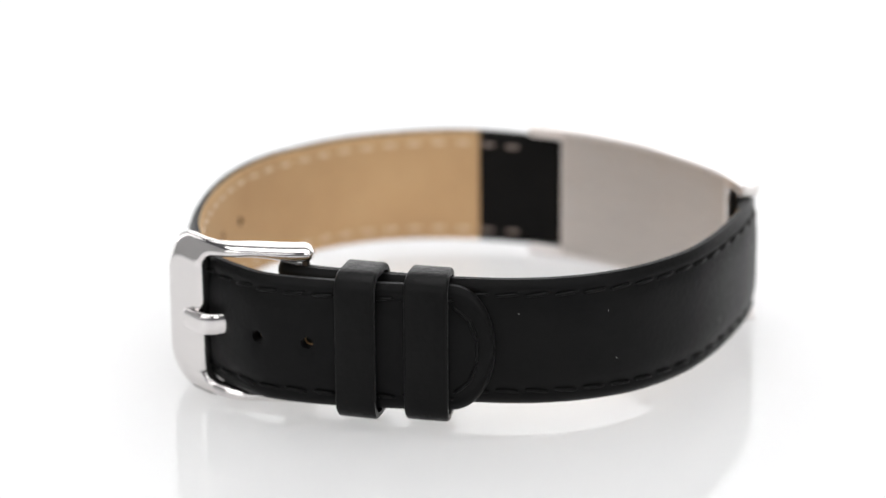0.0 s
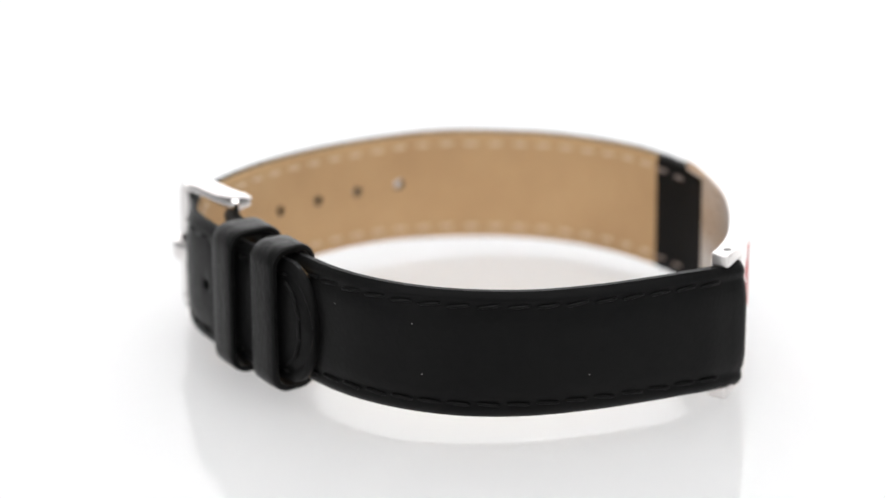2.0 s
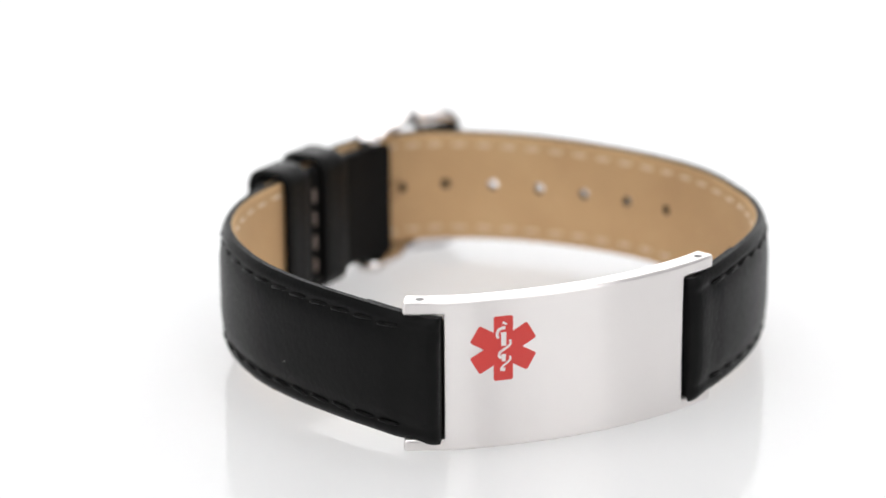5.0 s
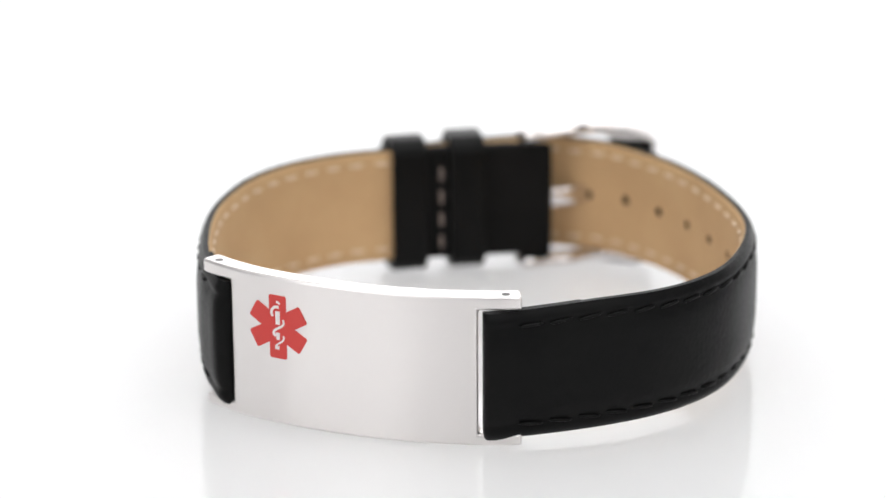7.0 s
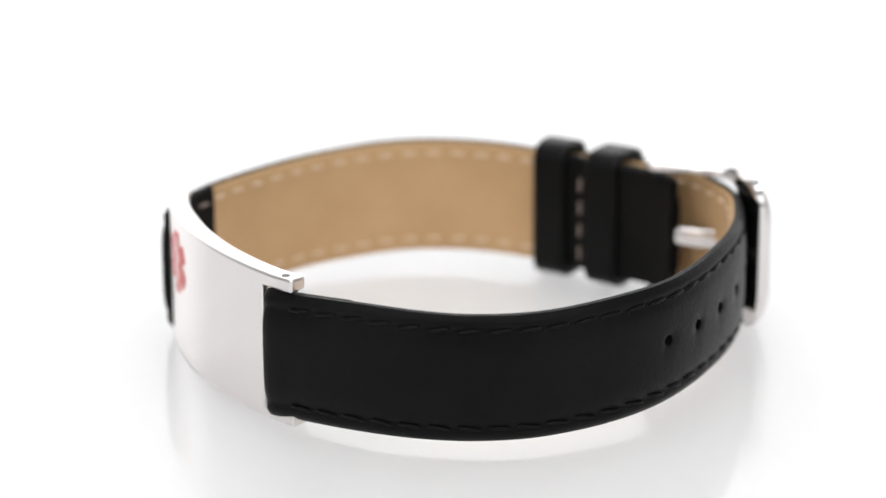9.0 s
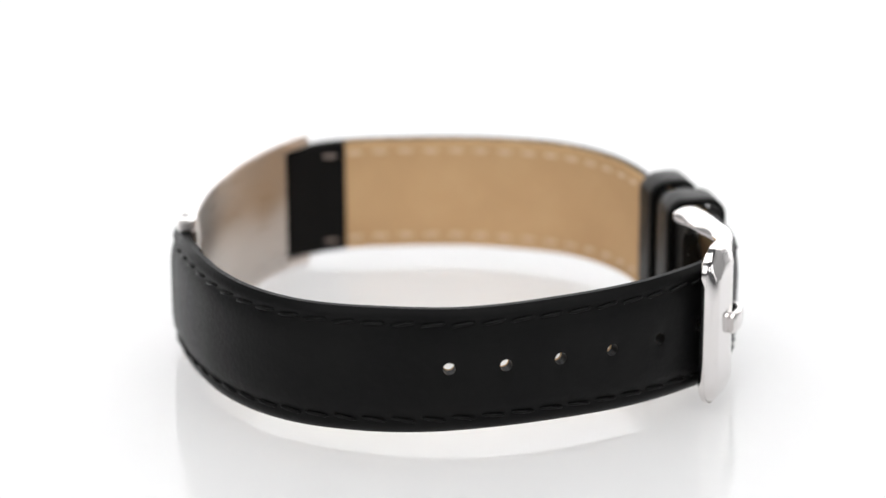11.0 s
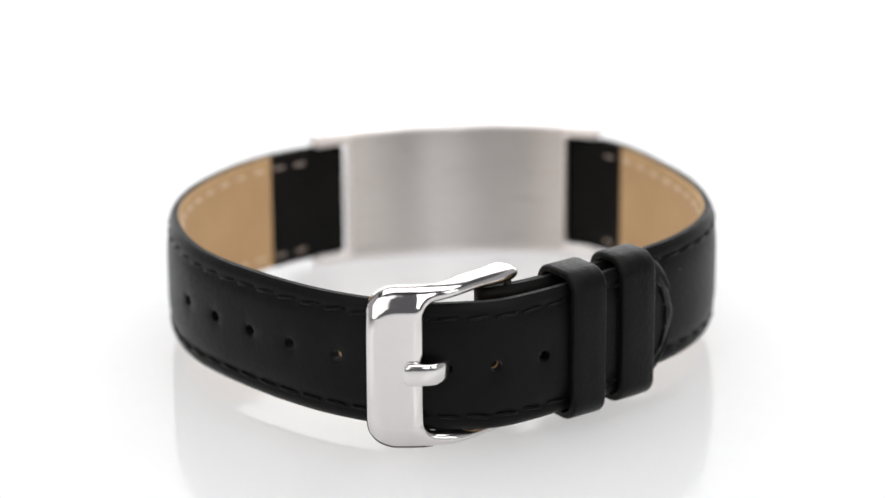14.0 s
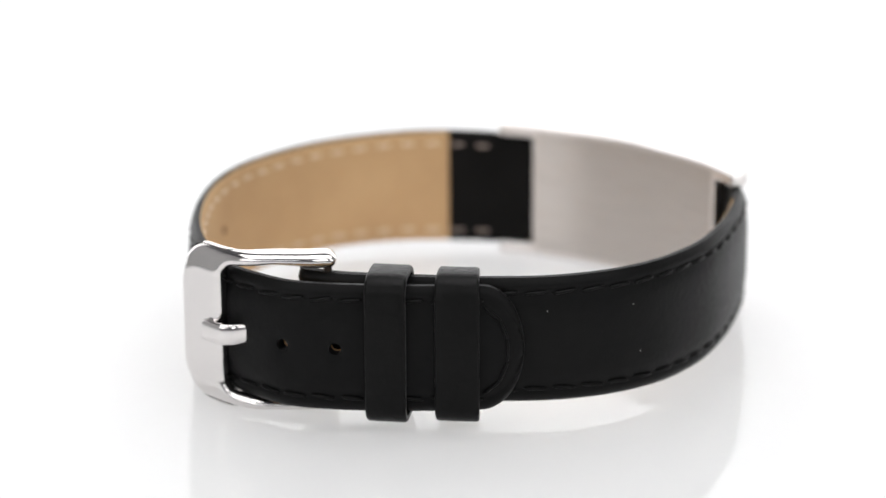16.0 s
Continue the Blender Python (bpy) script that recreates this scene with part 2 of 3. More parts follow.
def stitch_mesh(mat, length=2.65, w=0.4, h=0.24):
    key = (mat.name, length)
    if key not in STITCH_MESH:
        bm = bmesh.new()
        rings = []
        for x, f in ((-0.5, 0.35), (-0.36, 0.95), (0.0, 1.0), (0.36, 0.95), (0.5, 0.35)):
            rings.append([bm.verts.new(Vector((x * length, math.cos(a) * w / 2 * f, math.sin(a) * h * f - (0.12 if abs(x) == 0.5 else 0))) * MM) for a in np.linspace(0, 2 * math.pi, 7)[:-1]])
        for r0, r1 in zip(rings, rings[1:]):
            for k in range(6):
                bm.faces.new([r0[k], r0[(k + 1) % 6], r1[(k + 1) % 6], r1[k]])
        bm.faces.new(rings[0][::-1])
        bm.faces.new(rings[-1])
        bmesh.ops.recalc_face_normals(bm, faces=bm.faces)
        me = bpy.data.meshes.new("stitch")
        bm.to_mesh(me)
        bm.free()
        me.materials.append(mat)
        for p in me.polygons:
            p.use_smooth = True
        STITCH_MESH[key] = me
    return STITCH_MESH[key]


def stitch(parent, mat, line, s, z, out, inward=False, slant=0.0, length=2.65, bend=0.0):
    ob = new("stitch", stitch_mesh(mat, length))
    _, t, n = line.at(s)
    x = Vector((t[0], t[1], 0))
    nn = Vector((n[0], n[1], 0)) * (-1 if inward else 1)
    turn = Matrix.Rotation(radians(slant), 3, nn)
    x = turn @ (x * math.cos(bend) + Vector((0, 0, 1)) * math.sin(bend))
    y = nn.cross(x)
    m = Matrix((x, y, nn)).transposed().to_4x4()
    m.translation = line.point(s, z, out)
    ob.matrix_basis = m
    ob.parent = parent
    return ob


# ---- bracelet ----
bracelet = tagged(new("bracelet"), "black leather strap bracelet with a steel medical identity plate, buckled", "bracelet")

HOLES_AT = (149.8, 160.4, 171.3, 182.4, 193.6, 204.5, 215.4, 225.0, 235.3)
EDGE_LOW = {60: 0.4, 68: 0.5, 76: 0.75, 85: 0.85, 110: 0.95, 121: 1.0, 138: 1.2, 155: 1.55, 190: 1.55, 205: 1.45, 225: 1.3, 290: 1.5}
EDGE_HIGH = {60: 15.1, 68: 15.2, 76: 15.5, 85: 15.75, 110: 15.5, 126: 15.5, 138: 15.7, 153: 15.65, 174: 15.85, 192: 15.95, 225: 16.1, 290: 16.0}
SHORT_LOW = {-150: 1.5, -131: 1.5, -78: 1.75, -59: 1.65, -40: 1.4, -18: 1.35, 2: 1.2, 15: 0.65, 30: 0.55}
SHORT_HIGH = {-150: 16.2, -131: 16.2, -50: 16.3, -32: 16.05, -15: 15.95, 2: 15.85, 15: 15.3, 30: 15.2}
TIP = 4.9               # length of the long strap's rounded tip
T1, T2 = 1.45, 0.4     # thickness of the leather and of the lining


def raw_edges(ob):
    """The cut upper and lower edges of a strap are bare, rough leather."""
    ob.data.materials.append(RAW_EDGE)
    for p in ob.data.polygons:
        if abs(p.normal.z) > 0.85:
            p.material_index = 1


def swell(s):
    """Extra thickness where a strap's end is folded round its spring bar."""
    return 0.2 * (0.5 + 0.5 * math.cos(min(max(s - 1.5, 0) / 6.0, 1) * math.pi))


def tip_shape(line, f, other):
    def g(s):
        x = s - (line.length - TIP)
        a, b = f(s), other(s)
        if x <= 0:
            return a
        m = (a + b) / 2
        return m + (a - m) * math.sqrt(max(1 - (x / TIP) ** 2, 0.0004))
    return g


def long_strap():
    line = Line(LONG, 67.7, 276.6)
    lo0, hi0 = level(EDGE_LOW, line), level(EDGE_HIGH, line)
    lo, hi = tip_shape(line, lo0, hi0), tip_shape(line, hi0, lo0)
    holes = []
    for a in HOLES_AT:
        s = line.s_of(a)
        holes.append((s, 9.0 if a < 210 else 8.75))
    ends = [0.1, 0.25, 0.5, 0.8, 1.2] + [line.length - TIP * (1 - f) for f in (0.1, 0.2, 0.3, 0.4, 0.5, 0.6, 0.7, 0.78, 0.85, 0.9, 0.94, 0.97, 0.985, 0.995)]
    cols = columns(line.length, 1.4, holes, ends)
    face = padded(-0.3, 0.35, line.length, 0.8, 0.0)
    strap = part("long_strap", sheet(line, cols, ROWS, lo, hi, face, lambda s, z, a, b: -T1, holes), LEATHER, bracelet, "smooth black leather strap with punched holes")
    raw_edges(strap)
    # lining and the black turned-in end
    cut = line.s_of(86.5)
    span = [cut] + [c for c in cols if c > cut + 0.3]
    inset = lambda f, d: (lambda s: f(s) + d)
    span = [c for c in span if c < line.length - 2.2]
    part("lining", sheet(line, span, ROWS, inset(lo, 0.08), inset(hi, -0.22), lambda s, z, a, b: -T1, lambda s, z, a, b: -T1 - T2 + (0.2 * max(0, 1 - min(z - a, b - z) / 0.5) ** 2), holes), LINING, strap, "tan suede lining")
    span = [c for c in cols if c < cut] + [cut]
    part("inner_end", sheet(line, span, ROWS, inset(lo, 0.05), inset(hi, -0.05), lambda s, z, a, b: -T1, (lambda s, z, a, b: -T1 - T2 - 0.25 - swell(s) + (0.3 * max(0, 1 - min(z - a, b - z) / 0.8) ** 2))), INNER, strap, "black leather turned-in end")
    # seams
    pitch, s = 3.35, line.s_of(76.5)
    end = line.length - TIP - 0.6
    while s < end:
        for z, k in ((lo(s) + 1.65, -1), (hi(s) - 1.65, 1)):
            stitch(strap, THREAD, line, s, z, face(s, z, lo(s), hi(s)) + 0.15, slant=6 * k + random.uniform(-3, 3))
            if line.angle(s) < 236:
                stitch(strap, FADED_THREAD if s + 1.6 < cut else TAN_THREAD, line, s + 1.6, z, -T1 - T2 - (0.3 if s + 1.6 < cut else 0.03), True, slant=random.uniform(-4, 4), length=1.9)
        s += pitch
    # seam round the tip
    mid = (lo0(end) + hi0(end)) / 2
    for deg in (-62, -31, 0, 31, 62):
        a = radians(deg)
        ss, z = line.length - TIP + (TIP - 1.8) * math.cos(a) - 0.2, mid + (6.6 - 1.75) * math.sin(a)
        stitch(strap, THREAD, line, ss, z, face(ss, z, lo(ss), hi(ss)) + 0.08, bend=math.atan2(math.cos(a) * 4.8, -math.sin(a) * 3.1))
    return strap


def short_strap():
    line = Line(SHORT, 15.7, -138.5)
    lo, hi = level(SHORT_LOW, line), level(SHORT_HIGH, line)
    cols = columns(line.length, 1.4, (), [0.1, 0.25, 0.5, 0.8, 1.2] + [line.length - x for x in (0.1, 0.25, 0.5, 0.8, 1.2)])
    face = padded(-0.3, 0.35, line.length, 0.8, 1.2)
    strap = part("short_strap", sheet(line, cols, ROWS, lo, hi, face, lambda s, z, a, b: -T1), LEATHER, bracelet, "smooth black leather strap that holds the buckle")
    raw_edges(strap)
    c0, c1 = line.s_of(0.3), line.s_of(-95.0)
    inset = lambda f, d: (lambda s: f(s) + d)
    back = lambda s, z, a, b: -T1 - T2 + (0.2 * max(0, 1 - min(z - a, b - z) / 0.5) ** 2)
    black = lambda s, z, a, b: -T1 - T2 - 0.25 - swell(s) + (0.3 * max(0, 1 - min(z - a, b - z) / 0.8) ** 2)
    flat = lambda s, z, a, b: -T1
    part("lining", sheet(line, [c0] + [c for c in cols if c0 + 0.3 < c < c1 - 0.3] + [c1], ROWS, inset(lo, 0.08), inset(hi, -0.22), flat, back), LINING, strap, "tan suede lining")
    part("inner_end", sheet(line, [c for c in cols if c < c0] + [c0], ROWS, inset(lo, 0.05), inset(hi, -0.05), flat, black), INNER, strap, "black leather turned-in end")
    part("inner_end", sheet(line, [c1] + [c for c in cols if c > c1], ROWS, inset(lo, 0.05), inset(hi, -0.05), flat, black), INNER, strap, "black leather turned-in end round the buckle pin")
    s = line.s_of(6.0)
    while s < line.s_of(-88):
        for z, k in ((lo(s) + 1.65, -1), (hi(s) - 1.65, 1)):
            stitch(strap, THREAD, line, s, z, face(s, z, lo(s), hi(s)) + 0.15, slant=6 * k + random.uniform(-3, 3))
            stitch(strap, FADED_THREAD if s + 1.6 < c0 else TAN_THREAD, line, s + 1.6, z, -T1 - T2 - (0.3 if s + 1.6 < c0 else 0.03), True, slant=random.uniform(-4, 4), length=1.9)
        s += 3.35
    # specks of lint on the face
    for a, z in ((-77.7, 12.7), (-55.2, 6.5), (-57.4, 12.3), (-20.0, 6.0)):
        s = line.s_of(a)
        bm = bmesh.new()
        bmesh.ops.create_icosphere(bm, subdivisions=1, radius=0.00007, matrix=Matrix.Translation(line.point(s, z, face(s, z, lo(s), hi(s)) + 0.03)))
        part("lint", bm, LINT, strap)
    # cross seam on the turned-in end, between the keepers
    s = line.s_of(-108)
    for k in range(4):
        stitch(strap, FADED_THREAD, line, s, lo(s) + 2.2 + k * 3.0, -T1 - T2 - 0.28, True, length=2.0, bend=math.pi / 2)
    return strap


def keeper(a0, a1, z0, z1, label):
    """A flat leather loop round both straps."""
    line = Line(SHORT, 10, -145)
    tail = curve(LONG)
    s0, s1 = line.s_of(a1), line.s_of(a0)
    th, r = 0.75, 1.5
    outer = tail(360 + (a0 + a1) / 2) - curve(SHORT)((a0 + a1) / 2) + 0.35
    inner = -T1 - T2 - 0.5
    path = []
    for (cx, cz), b0 in (((outer - r, z1 - r), 0), ((inner + r, z1 - r), 90), ((inner + r, z0 + r), 180), ((outer - r, z0 + r), 270)):
        for k in range(6):
            a = radians(b0 + k * 18)
            path.append((cx, cz, math.cos(a), math.sin(a)))
    bm = bmesh.new()
    prof = [(0.0, 0.0), (0.0, 0.7), (0.14, 0.92), (0.3, 1.0)]
    width = s1 - s0
    across = [(x, h) for x, h in prof] + [(width * f, 1.0) for f in (0.35, 0.65)] + [(width - x, h) for x, h in prof[::-1]]
    rings = []
    for cx, cz, ca, sa in path:
        rings.append([bm.verts.new(line.point(s0 + x, cz + sa * (r + th * h), cx + ca * (r + th * h))) for x, h in across])
    n = len(rings)
    for i in range(n):
        a, b = rings[i], rings[(i + 1) % n]
        for k in range(len(across)):
            k2 = (k + 1) % len(across)
            bm.faces.new([a[k], a[k2], b[k2], b[k]])
    bmesh.ops.recalc_face_normals(bm, faces=bm.faces)
    return part("keeper", bm, KEEPER, bracelet, label)


def sweep(path, n_axis, half_p, half_n, power=3.0, sides=16, caps=True):
    """A bar of superellipse section along a path of points; n_axis gives the outward axis at each."""
    bm = bmesh.new()
    rings = []
    for i, p in enumerate(path):
        t = (path[min(i + 1, len(path) - 1)] - path[max(i - 1, 0)]).normalized()
        n = (n_axis[i] - t * n_axis[i].dot(t)).normalized()
        q = t.cross(n)
        ring = []
        for k in range(sides):
            a = 2 * math.pi * (k + 0.5) / sides
            c, s = math.cos(a), math.sin(a)
            x = math.copysign(abs(c) ** (2 / power), c) * half_p[i]
            y = math.copysign(abs(s) ** (2 / power), s) * half_n[i]
            ring.append(bm.verts.new((p + q * x + n * y) * MM))
        rings.append(ring)
    for a, b in zip(rings, rings[1:]):
        for k in range(sides):
            bm.faces.new([a[k], a[(k + 1) % sides], b[(k + 1) % sides], b[k]])
    if caps:
        bm.faces.new(rings[0][::-1])
        bm.faces.new(rings[-1])
    bmesh.ops.recalc_face_normals(bm, faces=bm.faces)
    return bm


PIN = Vector((-17.85, -20.34))
BUCKLE_LINE = [(-16.82, -20.34), (-20.03, -20.66), (-23.25, -20.45), (-26.47, -19.67), (-29.17, -17.85), (-31.24, -15.47), (-33.27, -13.03)]


class Track:
    """A smooth plan line through given points, with the outward side away from the turntable's axis."""

    def __init__(self, pts):
        p = [Vector(q) for q in pts]
        p = [p[0] * 2 - p[1]] + p + [p[-1] * 2 - p[-2]]
        out = []
        for i in range(1, len(p) - 2):
            for k in range(20):
                f = k / 20
                out.append(0.5 * (2 * p[i] + (p[i + 1] - p[i - 1]) * f + (2 * p[i - 1] - 5 * p[i] + 4 * p[i + 1] - p[i + 2]) * f ** 2
                                  + (3 * p[i] - p[i - 1] - 3 * p[i + 1] + p[i + 2]) * f ** 3))
        out.append(p[-2])
        self.p = np.array([tuple(v) for v in out])
        self.s = np.concatenate([[0], np.cumsum(np.hypot(*np.diff(self.p, axis=0).T))])
        self.length = float(self.s[-1])

    def point(self, s, z, out):
        def q(x):
            return np.array([np.interp(x, self.s, self.p[:, 0]), np.interp(x, self.s, self.p[:, 1])])
        t = q(min(s + 0.4, self.length)) - q(max(s - 0.4, 0))
        t /= np.hypot(*t)
        n = np.array([-t[1], t[0]])
        if n @ q(s) < 0:
            n = -n
        p = q(s) + n * out
        return Vector((p[0], p[1], z)) * MM


def buckle():
    track = Track(BUCKLE_LINE)
    end, bar = track.length, track.length - 6.2
    tall, base, cut = 18.75, -0.3, 3.4
    arm, R, rim = 1.75, 1.5, 0.85         # height of an arm, radius of the opening's corners, rounding of the edges
    cu, cz = bar - R, arm + R

    def nose(u):
        """How much the rounded end of an arm draws in its edges."""
        return 0.95 * (1 - math.sqrt(max(1 - (1 - u / 1.3) ** 2, 0))) if u < 1.3 else 0.0

    def waist(u):
        """The arms are slimmest halfway and swell towards their ends."""
        return 0.3 * math.sin(math.pi * min(max((u - 1.0) / (bar - 1.0), 0), 1)) ** 2

    def low(u):
        """The frame's lower outline: the bar's end is cut back towards its outer edge, the arms end in a rounded tip."""
        x = u - (end - cut)
        if x > 0:
            return 3.05 * (1 - math.sqrt(max(1 - (x / cut) ** 2, 0)))
        return nose(u)

    def high(u):
        """The upper outline of the lower arm, flaring into the bar at the opening's rounded corner."""
        if u < cu:
            return arm + 0.15 - waist(u) * (1 - max(u - cu + 1, 0)) - nose(u) - 0.15 * min(u / cu, 1)
        return cz - math.sqrt(max(R * R - (min(u, bar) - cu) ** 2, 0))

    def inset_of(u, z):
        if u > cu and z < cz:
            inner = math.hypot(u - cu, z - cz) - R
        else:
            inner = u - bar if z >= cz else high(u) - z
        return max(min(z - low(u), end - u, u, inner), 0)

    def offset(u, z, o):
        k = min(inset_of(u, z) / rim, 1)
        wide = min(max(1 - u / bar, 0) * 2.4, 1)
        bow = 0.4 * math.sin(min(u / bar, 1) * math.pi) ** 2
        h = 1.0 + 0.75 * wide
        y = 0.12 * (1 - wide) - 0.75 * wide - bow + o * (h + 0.12 * (1 - wide)) * (0.2 + 0.8 * math.sqrt(1 - (1 - k) ** 2))
        if o > 0 and u > bar - 5.0:
            f = min((u - bar + 5.0) / 5.4, 1)
            f = f * f * (3 - 2 * f)
            y -= 1.0 * f * max(1 - (z - low(u)) / 2.5, 0)
        return y
    us = [0, 0.03, 0.1, 0.2, 0.34, 0.52, 0.75, 1.0, 1.3] + [1.3 + (cu - 1.3) * f / 12 for f in range(1, 13)] + [cu + R * math.sin(math.pi / 2 * f / 8) for f in range(1, 9)]
    first = len(us) - 1
    us += [bar + x for x in (0.04, 0.13, 0.3, 0.55, 0.85, 1.5, 2.2, 2.8, 3.4, 4.0, 4.55, 5.0, 5.35, 5.65, 5.9, 6.07, 6.16, 6.2)]
    rows = [0, 0.015, 0.05, 0.12, 0.22, 0.35, 0.5, 0.65, 0.78, 0.88, 0.95, 0.985, 1]
    more = [cz + (tall / 2 - cz) * f / 5 for f in range(1, 6)]
    bm = bmesh.new()
    front = {}

    def vert(key, u, z, o, flip):
        if key not in front:
            y = offset(u, z, o)
            front[key] = bm.verts.new(track.point(u, base + (tall - z if flip else z), y))
        return front[key]

    def at(i, j, o, flip):
        u = us[i]
        if j < len(rows):
            z = low(u) + (high(u) - low(u)) * rows[j]
        else:
            z = more[j - len(rows)]
        mid = j == len(rows) + len(more) - 1
        return vert((i, j, o, flip and not mid), u, z, o, flip)
    for flip in (False, True):
        for i in range(len(us) - 1):
            for j in range(len(rows) + len(more) - 1):
                if j >= len(rows) - 1 and i < first:
                    continue
                for o in (1, -1):
                    bm.faces.new([at(i, j, o, flip), at(i + 1, j, o, flip), at(i + 1, j + 1, o, flip), at(i, j + 1, o, flip)])
    key_of = {v: k for k, v in front.items()}
    rim_edges = [e for e in bm.edges if len(e.link_faces) == 1 and key_of[e.verts[0]][2] == 1]
    for a, b in [tuple(e.verts) for e in rim_edges]:
        ka, kb = key_of[a], key_of[b]
        bm.faces.new([a, b, front[(kb[0], kb[1], -1, kb[3])], front[(ka[0], ka[1], -1, ka[3])]])
    bmesh.ops.recalc_face_normals(bm, faces=bm.faces)
    top = part("buckle", bm, POLISHED, bracelet, "polished steel pin buckle with a broad front bar", crease=80)
    bm = bmesh.new()
    bmesh.ops.create_cone(bm, cap_ends=True, segments=14, radius1=0.45 * MM, radius2=0.45 * MM, depth=16.4 * MM, matrix=pose(PIN.x * MM, PIN.y * MM, 9.1 * MM))
    part("pin", bm, PIN_STEEL, top)
    pts = [(-17.85, -20.24), (-20.76, -18.89), (-23.87, -18.68), (-25.95, -18.89), (-27.4, -19.41), (-28.65, -19.72), (-29.69, -19.57), (-30.52, -18.84), (-31.35, -17.8), (-31.81, -17.23)]
    dense = []
    for i in range(len(pts) - 1):
        for f in (0, 0.5):
            dense.append(Vector((*[pts[i][k] * (1 - f) + pts[i + 1][k] * f for k in (0, 1)], 8.9)))
    dense.append(Vector((*pts[-1], 8.9)))
    ax = []
    for i, p in enumerate(dense):
        t = dense[min(i + 1, len(dense) - 1)] - dense[max(i - 1, 0)]
        n = Vector((t.y, -t.x, 0))
        ax.append(n if n.dot(Vector((-0.8, -0.6, 0))) > 0 else -n)
    w = [1.25] * (len(dense) - 2) + [1.2, 0.85]
    h = [0.55] * (len(dense) - 2) + [0.55, 0.35]
    part("tongue", sweep(dense, ax, w, h, 3.2, 16), POLISHED, top, "steel buckle tongue")
    return top


def id_plate():
    line = Line(PLATE_LINE, 5, 85)
    cols_a = [9.4, 10.8, 12.2, 13.7, 15.2, 16.5] + [16.5 + (66.7 - 16.5) * k / 24 for k in range(1, 25)] + [67.6, 69, 70.6, 72.2, 73.6, 74.8]
    rows = [-0.2, 1.15, 15.55, 17.15]
    th = 2.3
    bm = bmesh.new()
    ss = [line.s_of(a) for a in cols_a]
    grid = [[[bm.verts.new(line.point(s, z, o)) for z in rows] for s in ss] for o in (0.0, -th)]
    nb = len(cols_a) - 1
    full = {i for i in range(nb) if 16.4 < cols_a[i] < 66.6}
    cells = {(i, j) for i in range(nb) for j in range(3) if j != 1 or i in full}
    for i, j in cells:
        for k, g in enumerate(grid):
            f = [g[i][j], g[i + 1][j], g[i + 1][j + 1], g[i][j + 1]]
            bm.faces.new(f if k == 0 else f[::-1])
        for (di, dj), (a, b) in {(-1, 0): ((i, j), (i, j + 1)), (1, 0): ((i + 1, j), (i + 1, j + 1)), (0, -1): ((i, j), (i + 1, j)), (0, 1): ((i, j + 1), (i + 1, j + 1))}.items():
            if (i + di, j + dj) not in cells:
                bm.faces.new([grid[0][a[0]][a[1]], grid[0][b[0]][b[1]], grid[1][b[0]][b[1]], grid[1][a[0]][a[1]]])
    bmesh.ops.recalc_face_normals(bm, faces=bm.faces)
    loose = [v for v in bm.verts if not v.link_faces]
    bmesh.ops.delete(bm, geom=loose, context="VERTS")
    plate = part("id_plate", bm, PLATE, bracelet, "curved satin steel identity plate with a slot at each end")
    bevel(plate, 0.00032, 3, 40)
    # brushed back face
    bm = bmesh.new()
    s0, s1 = line.s_of(17.2), line.s_of(66.0)
    n = 30
    front = [[bm.verts.new(line.point(s0 + (s1 - s0) * i / n, z, -th - o)) for z in (0.5, 16.55)] for i in range(n + 1) for o in (0.06,)]
    back = [[bm.verts.new(line.point(s0 + (s1 - s0) * i / n, z, -th + 0.3)) for z in (0.5, 16.55)] for i in range(n + 1)]
    for i in range(n):
        bm.faces.new([front[i][0], front[i][1], front[i + 1][1], front[i + 1][0]])
        bm.faces.new([front[i][1], back[i][1], back[i + 1][1], front[i + 1][1]])
        bm.faces.new([front[i][0], front[i + 1][0], back[i + 1][0], back[i][0]])
    bm.faces.new([front[0][0], back[0][0], back[0][1], front[0][1]])
    bm.faces.new([front[n][0], front[n][1], back[n][1], back[n][0]])
    bmesh.ops.recalc_face_normals(bm, faces=bm.faces)
    part("plate_back", bm, PLATE_BACK, plate, "brushed steel back face")
    # spring bars in the slots; their dark colour paints the four lug holes' shade
    for a in (12.4, 71.9):
        p = line.point(line.s_of(a), 0, -0.9)
        bm = bmesh.new()
        bmesh.ops.create_cone(bm, cap_ends=True, segments=16, radius1=0.0005, radius2=0.0005, depth=0.01739, matrix=Matrix.Translation((p.x, p.y, 0.008475)))
        part("spring_bar", bm, PIN_STEEL, plate, "dull steel spring bar, coloured dark for the shaded lug holes")
    # six-armed red emblem with its rod and coil
    ca, cz = 27.2, 11.35
    cs = line.s_of(ca)
    L, w = 3.7, 2.16
    outline = []
    for k in range(6):
        a = radians(90 + 60 * k)
        d, q = Vector((math.cos(a), math.sin(a))), Vector((-math.sin(a), math.cos(a)))
        outline += [d * (L - 0.15) - q * w / 2, d * L - q * (w / 2 - 0.15), d * L + q * (w / 2 - 0.15), d * (L - 0.15) + q * w / 2]
        b = a + radians(30)
        outline.append(Vector((math.cos(b), math.sin(b))) * w)
    bm = bmesh.new()

    def put(v, o):
        return bm.verts.new(line.point(cs + v.x, cz + v.y, o))
    c = put(Vector((0, 0)), 0.07)
    prev = None
    for f in (0.35, 0.7, 1.0):
        ring = [put(v * f, 0.07) for v in outline]
        m = len(ring)
        for i in range(m):
            j = (i + 1) % m
            bm.faces.new([c, ring[i], ring[j]] if prev is None else [prev[i], ring[i], ring[j], prev[j]])
        prev = ring
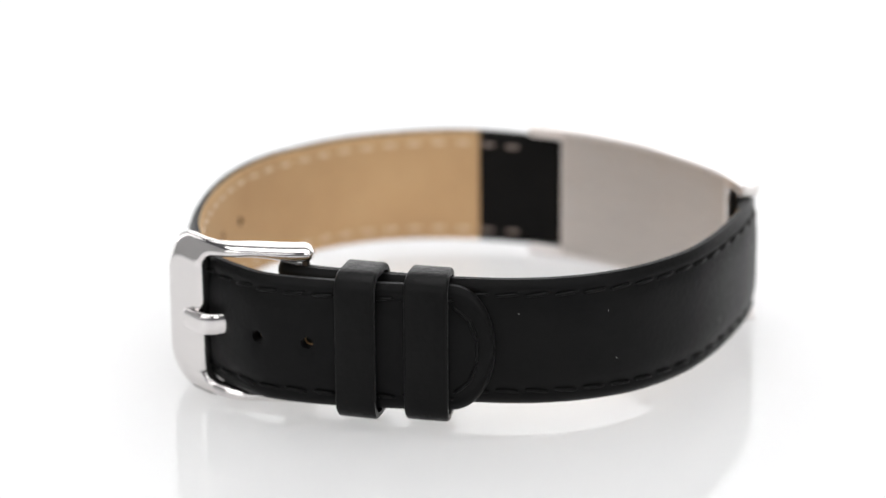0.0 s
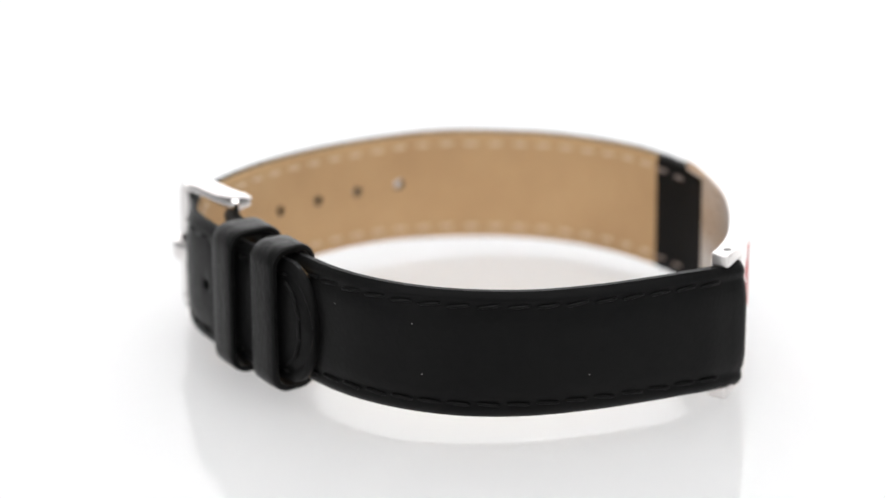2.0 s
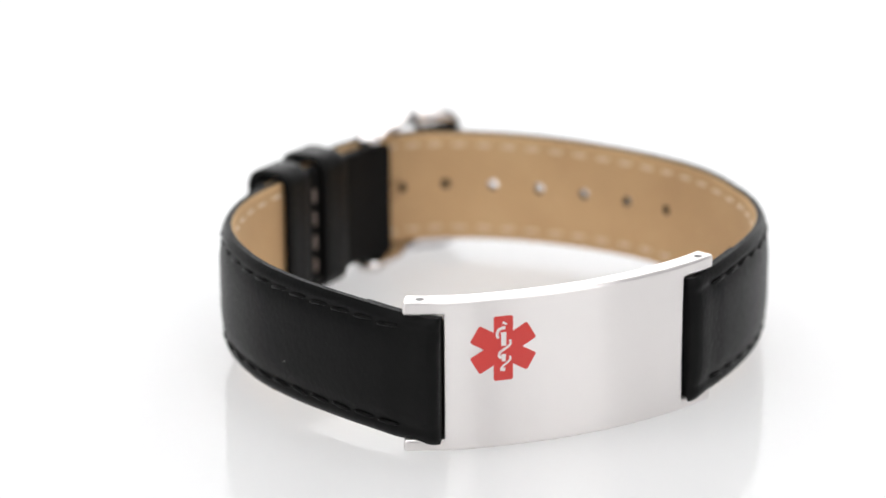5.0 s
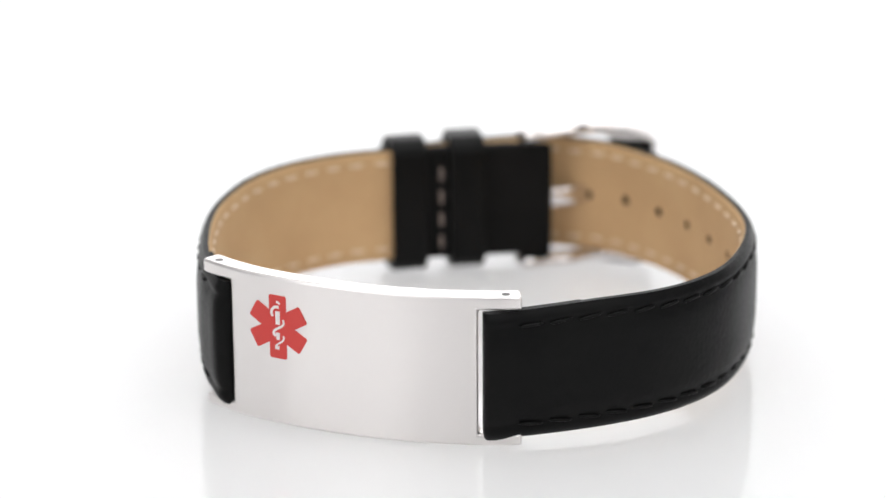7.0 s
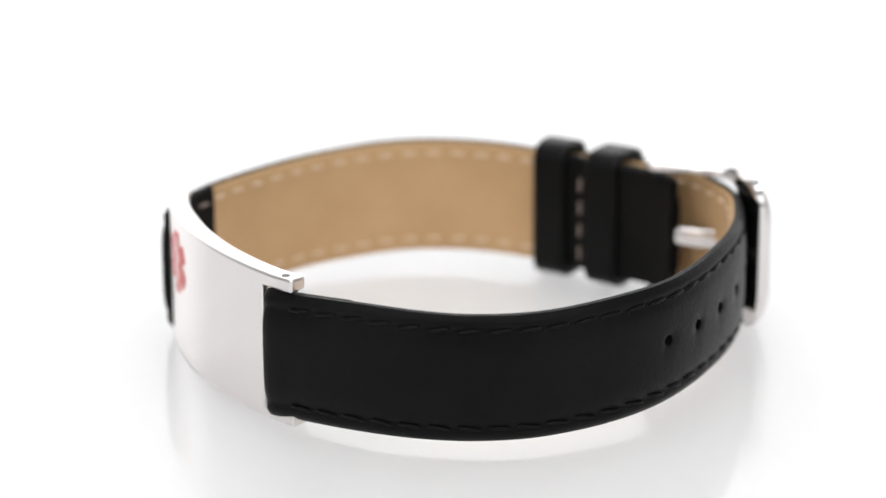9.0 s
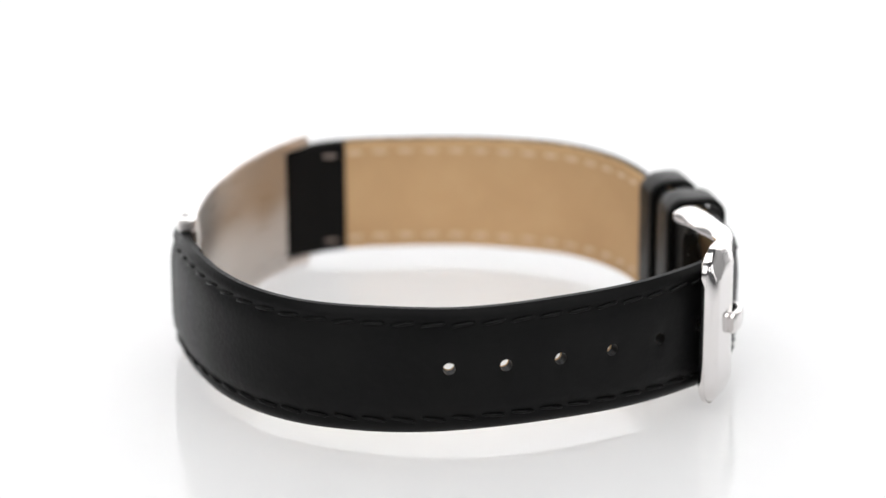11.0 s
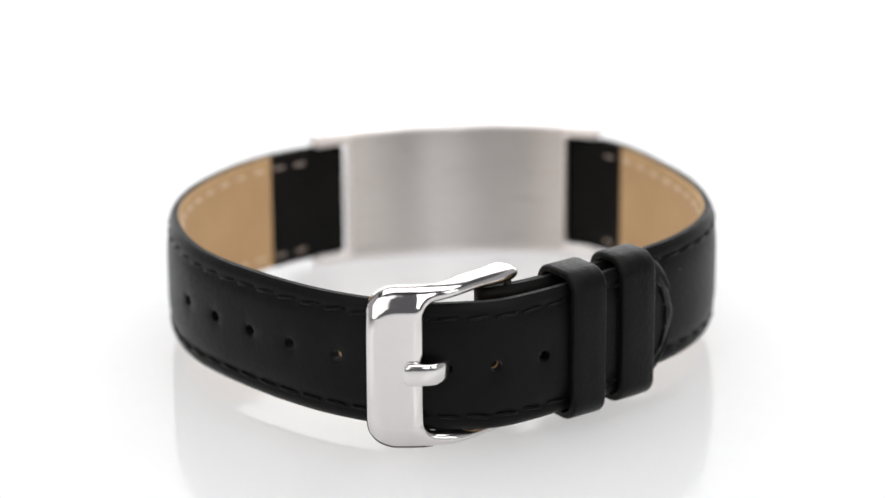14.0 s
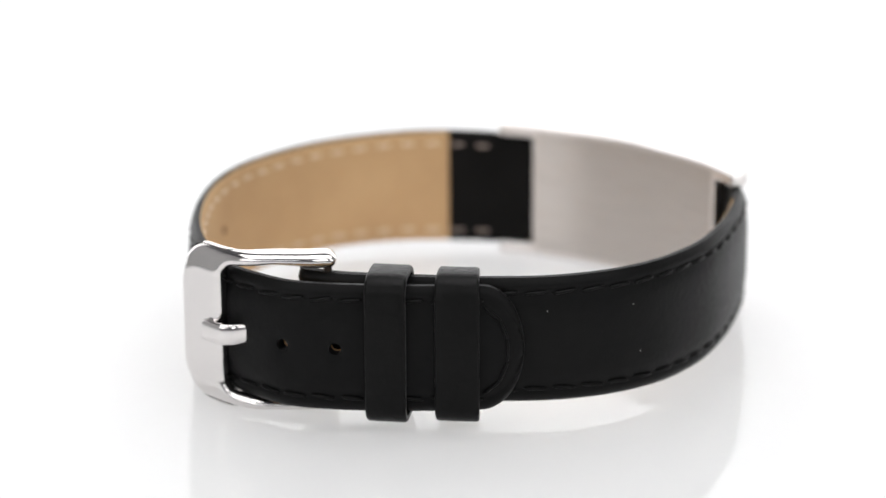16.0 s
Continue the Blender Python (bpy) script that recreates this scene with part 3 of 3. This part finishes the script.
    base = [put(v, -0.1) for v in outline]
    for i in range(m):
        j = (i + 1) % m
        bm.faces.new([prev[i], base[i], base[j], prev[j]])
    bmesh.ops.recalc_face_normals(bm, faces=bm.faces)
    part("emblem", bm, RED, plate, "red enamel six-armed medical emblem", smooth=False)

    def ribbon(name, pts, width, o):
        nonlocal bm
        bm = bmesh.new()
        sides = []
        for i, p in enumerate(pts):
            t = (pts[min(i + 1, len(pts) - 1)] - pts[max(i - 1, 0)]).normalized()
            q = Vector((-t.y, t.x)) * width[i] / 2
            sides.append((put(p + q, o), put(p - q, o), put(p - q, 0.0), put(p + q, 0.0)))
        for a, b in zip(sides, sides[1:]):
            for k in range(4):
                bm.faces.new([a[k], a[(k + 1) % 4], b[(k + 1) % 4], b[k]])
        bm.faces.new(sides[0][::-1])
        bm.faces.new(sides[-1])
        bmesh.ops.recalc_face_normals(bm, faces=bm.faces)
        part(name, bm, PLATE, plate, smooth=False)
    def smooth(pts):
        p = [Vector(q) for q in pts]
        p = [p[0]] + p + [p[-1]]
        out = []
        for i in range(1, len(p) - 2):
            for k in range(5):
                f = k / 5
                out.append(0.5 * (2 * p[i] + (p[i + 1] - p[i - 1]) * f + (2 * p[i - 1] - 5 * p[i] + 4 * p[i + 1] - p[i + 2]) * f ** 2
                                  + (3 * p[i] - p[i - 1] - 3 * p[i + 1] + p[i + 2]) * f ** 3))
        return out + [p[-1]]
    for z1, z0, w0, w1 in ((1.85, 0.3, 0.62, 0.52), (-0.65, -1.5, 0.5, 0.42), (-2.25, -2.65, 0.36, 0.3)):
        ribbon("emblem_rod", [Vector((0.02, z1 + (z0 - z1) * k / 4)) for k in range(5)], [w0 + (w1 - w0) * k / 4 for k in range(5)], 0.10)
    for pts, w0, w1 in (([(-0.12, 2.95), (0.12, 2.9), (0.36, 2.72)], 0.3, 0.2),
                        ([(0.2, 2.36), (-0.25, 2.33), (-0.62, 2.05), (-0.74, 1.6), (-0.6, 1.2)], 0.34, 0.3),
                        ([(0.72, 0.95), (0.78, 0.5), (0.5, 0.15), (0.0, -0.15), (-0.4, -0.45), (-0.5, -0.8), (-0.3, -1.1)], 0.24, 0.3),
                        ([(0.72, -0.95), (0.76, -1.3), (0.45, -1.68), (0.0, -1.98), (-0.26, -2.3), (-0.24, -2.6)], 0.22, 0.2)):
        q = smooth(pts)
        ribbon("emblem_coil", q, [w0 + (w1 - w0) * k / (len(q) - 1) for k in range(len(q))], 0.12)
    return plate


long_strap()
short_strap()
keeper(-120.0, -110.4, 0.85, 16.75, "fixed black leather keeper loop")
keeper(-103.7, -93.5, 0.85, 16.75, "sliding black leather keeper loop")
buckle()
id_plate()


def motions():
    """The bracelet turns steadily with the turntable."""
    walk(bracelet, [(k * 0.5, pose(0, 0, 0.0003, 0, 0, -SPEED * k * 0.5)) for k in range(33)])


motions()
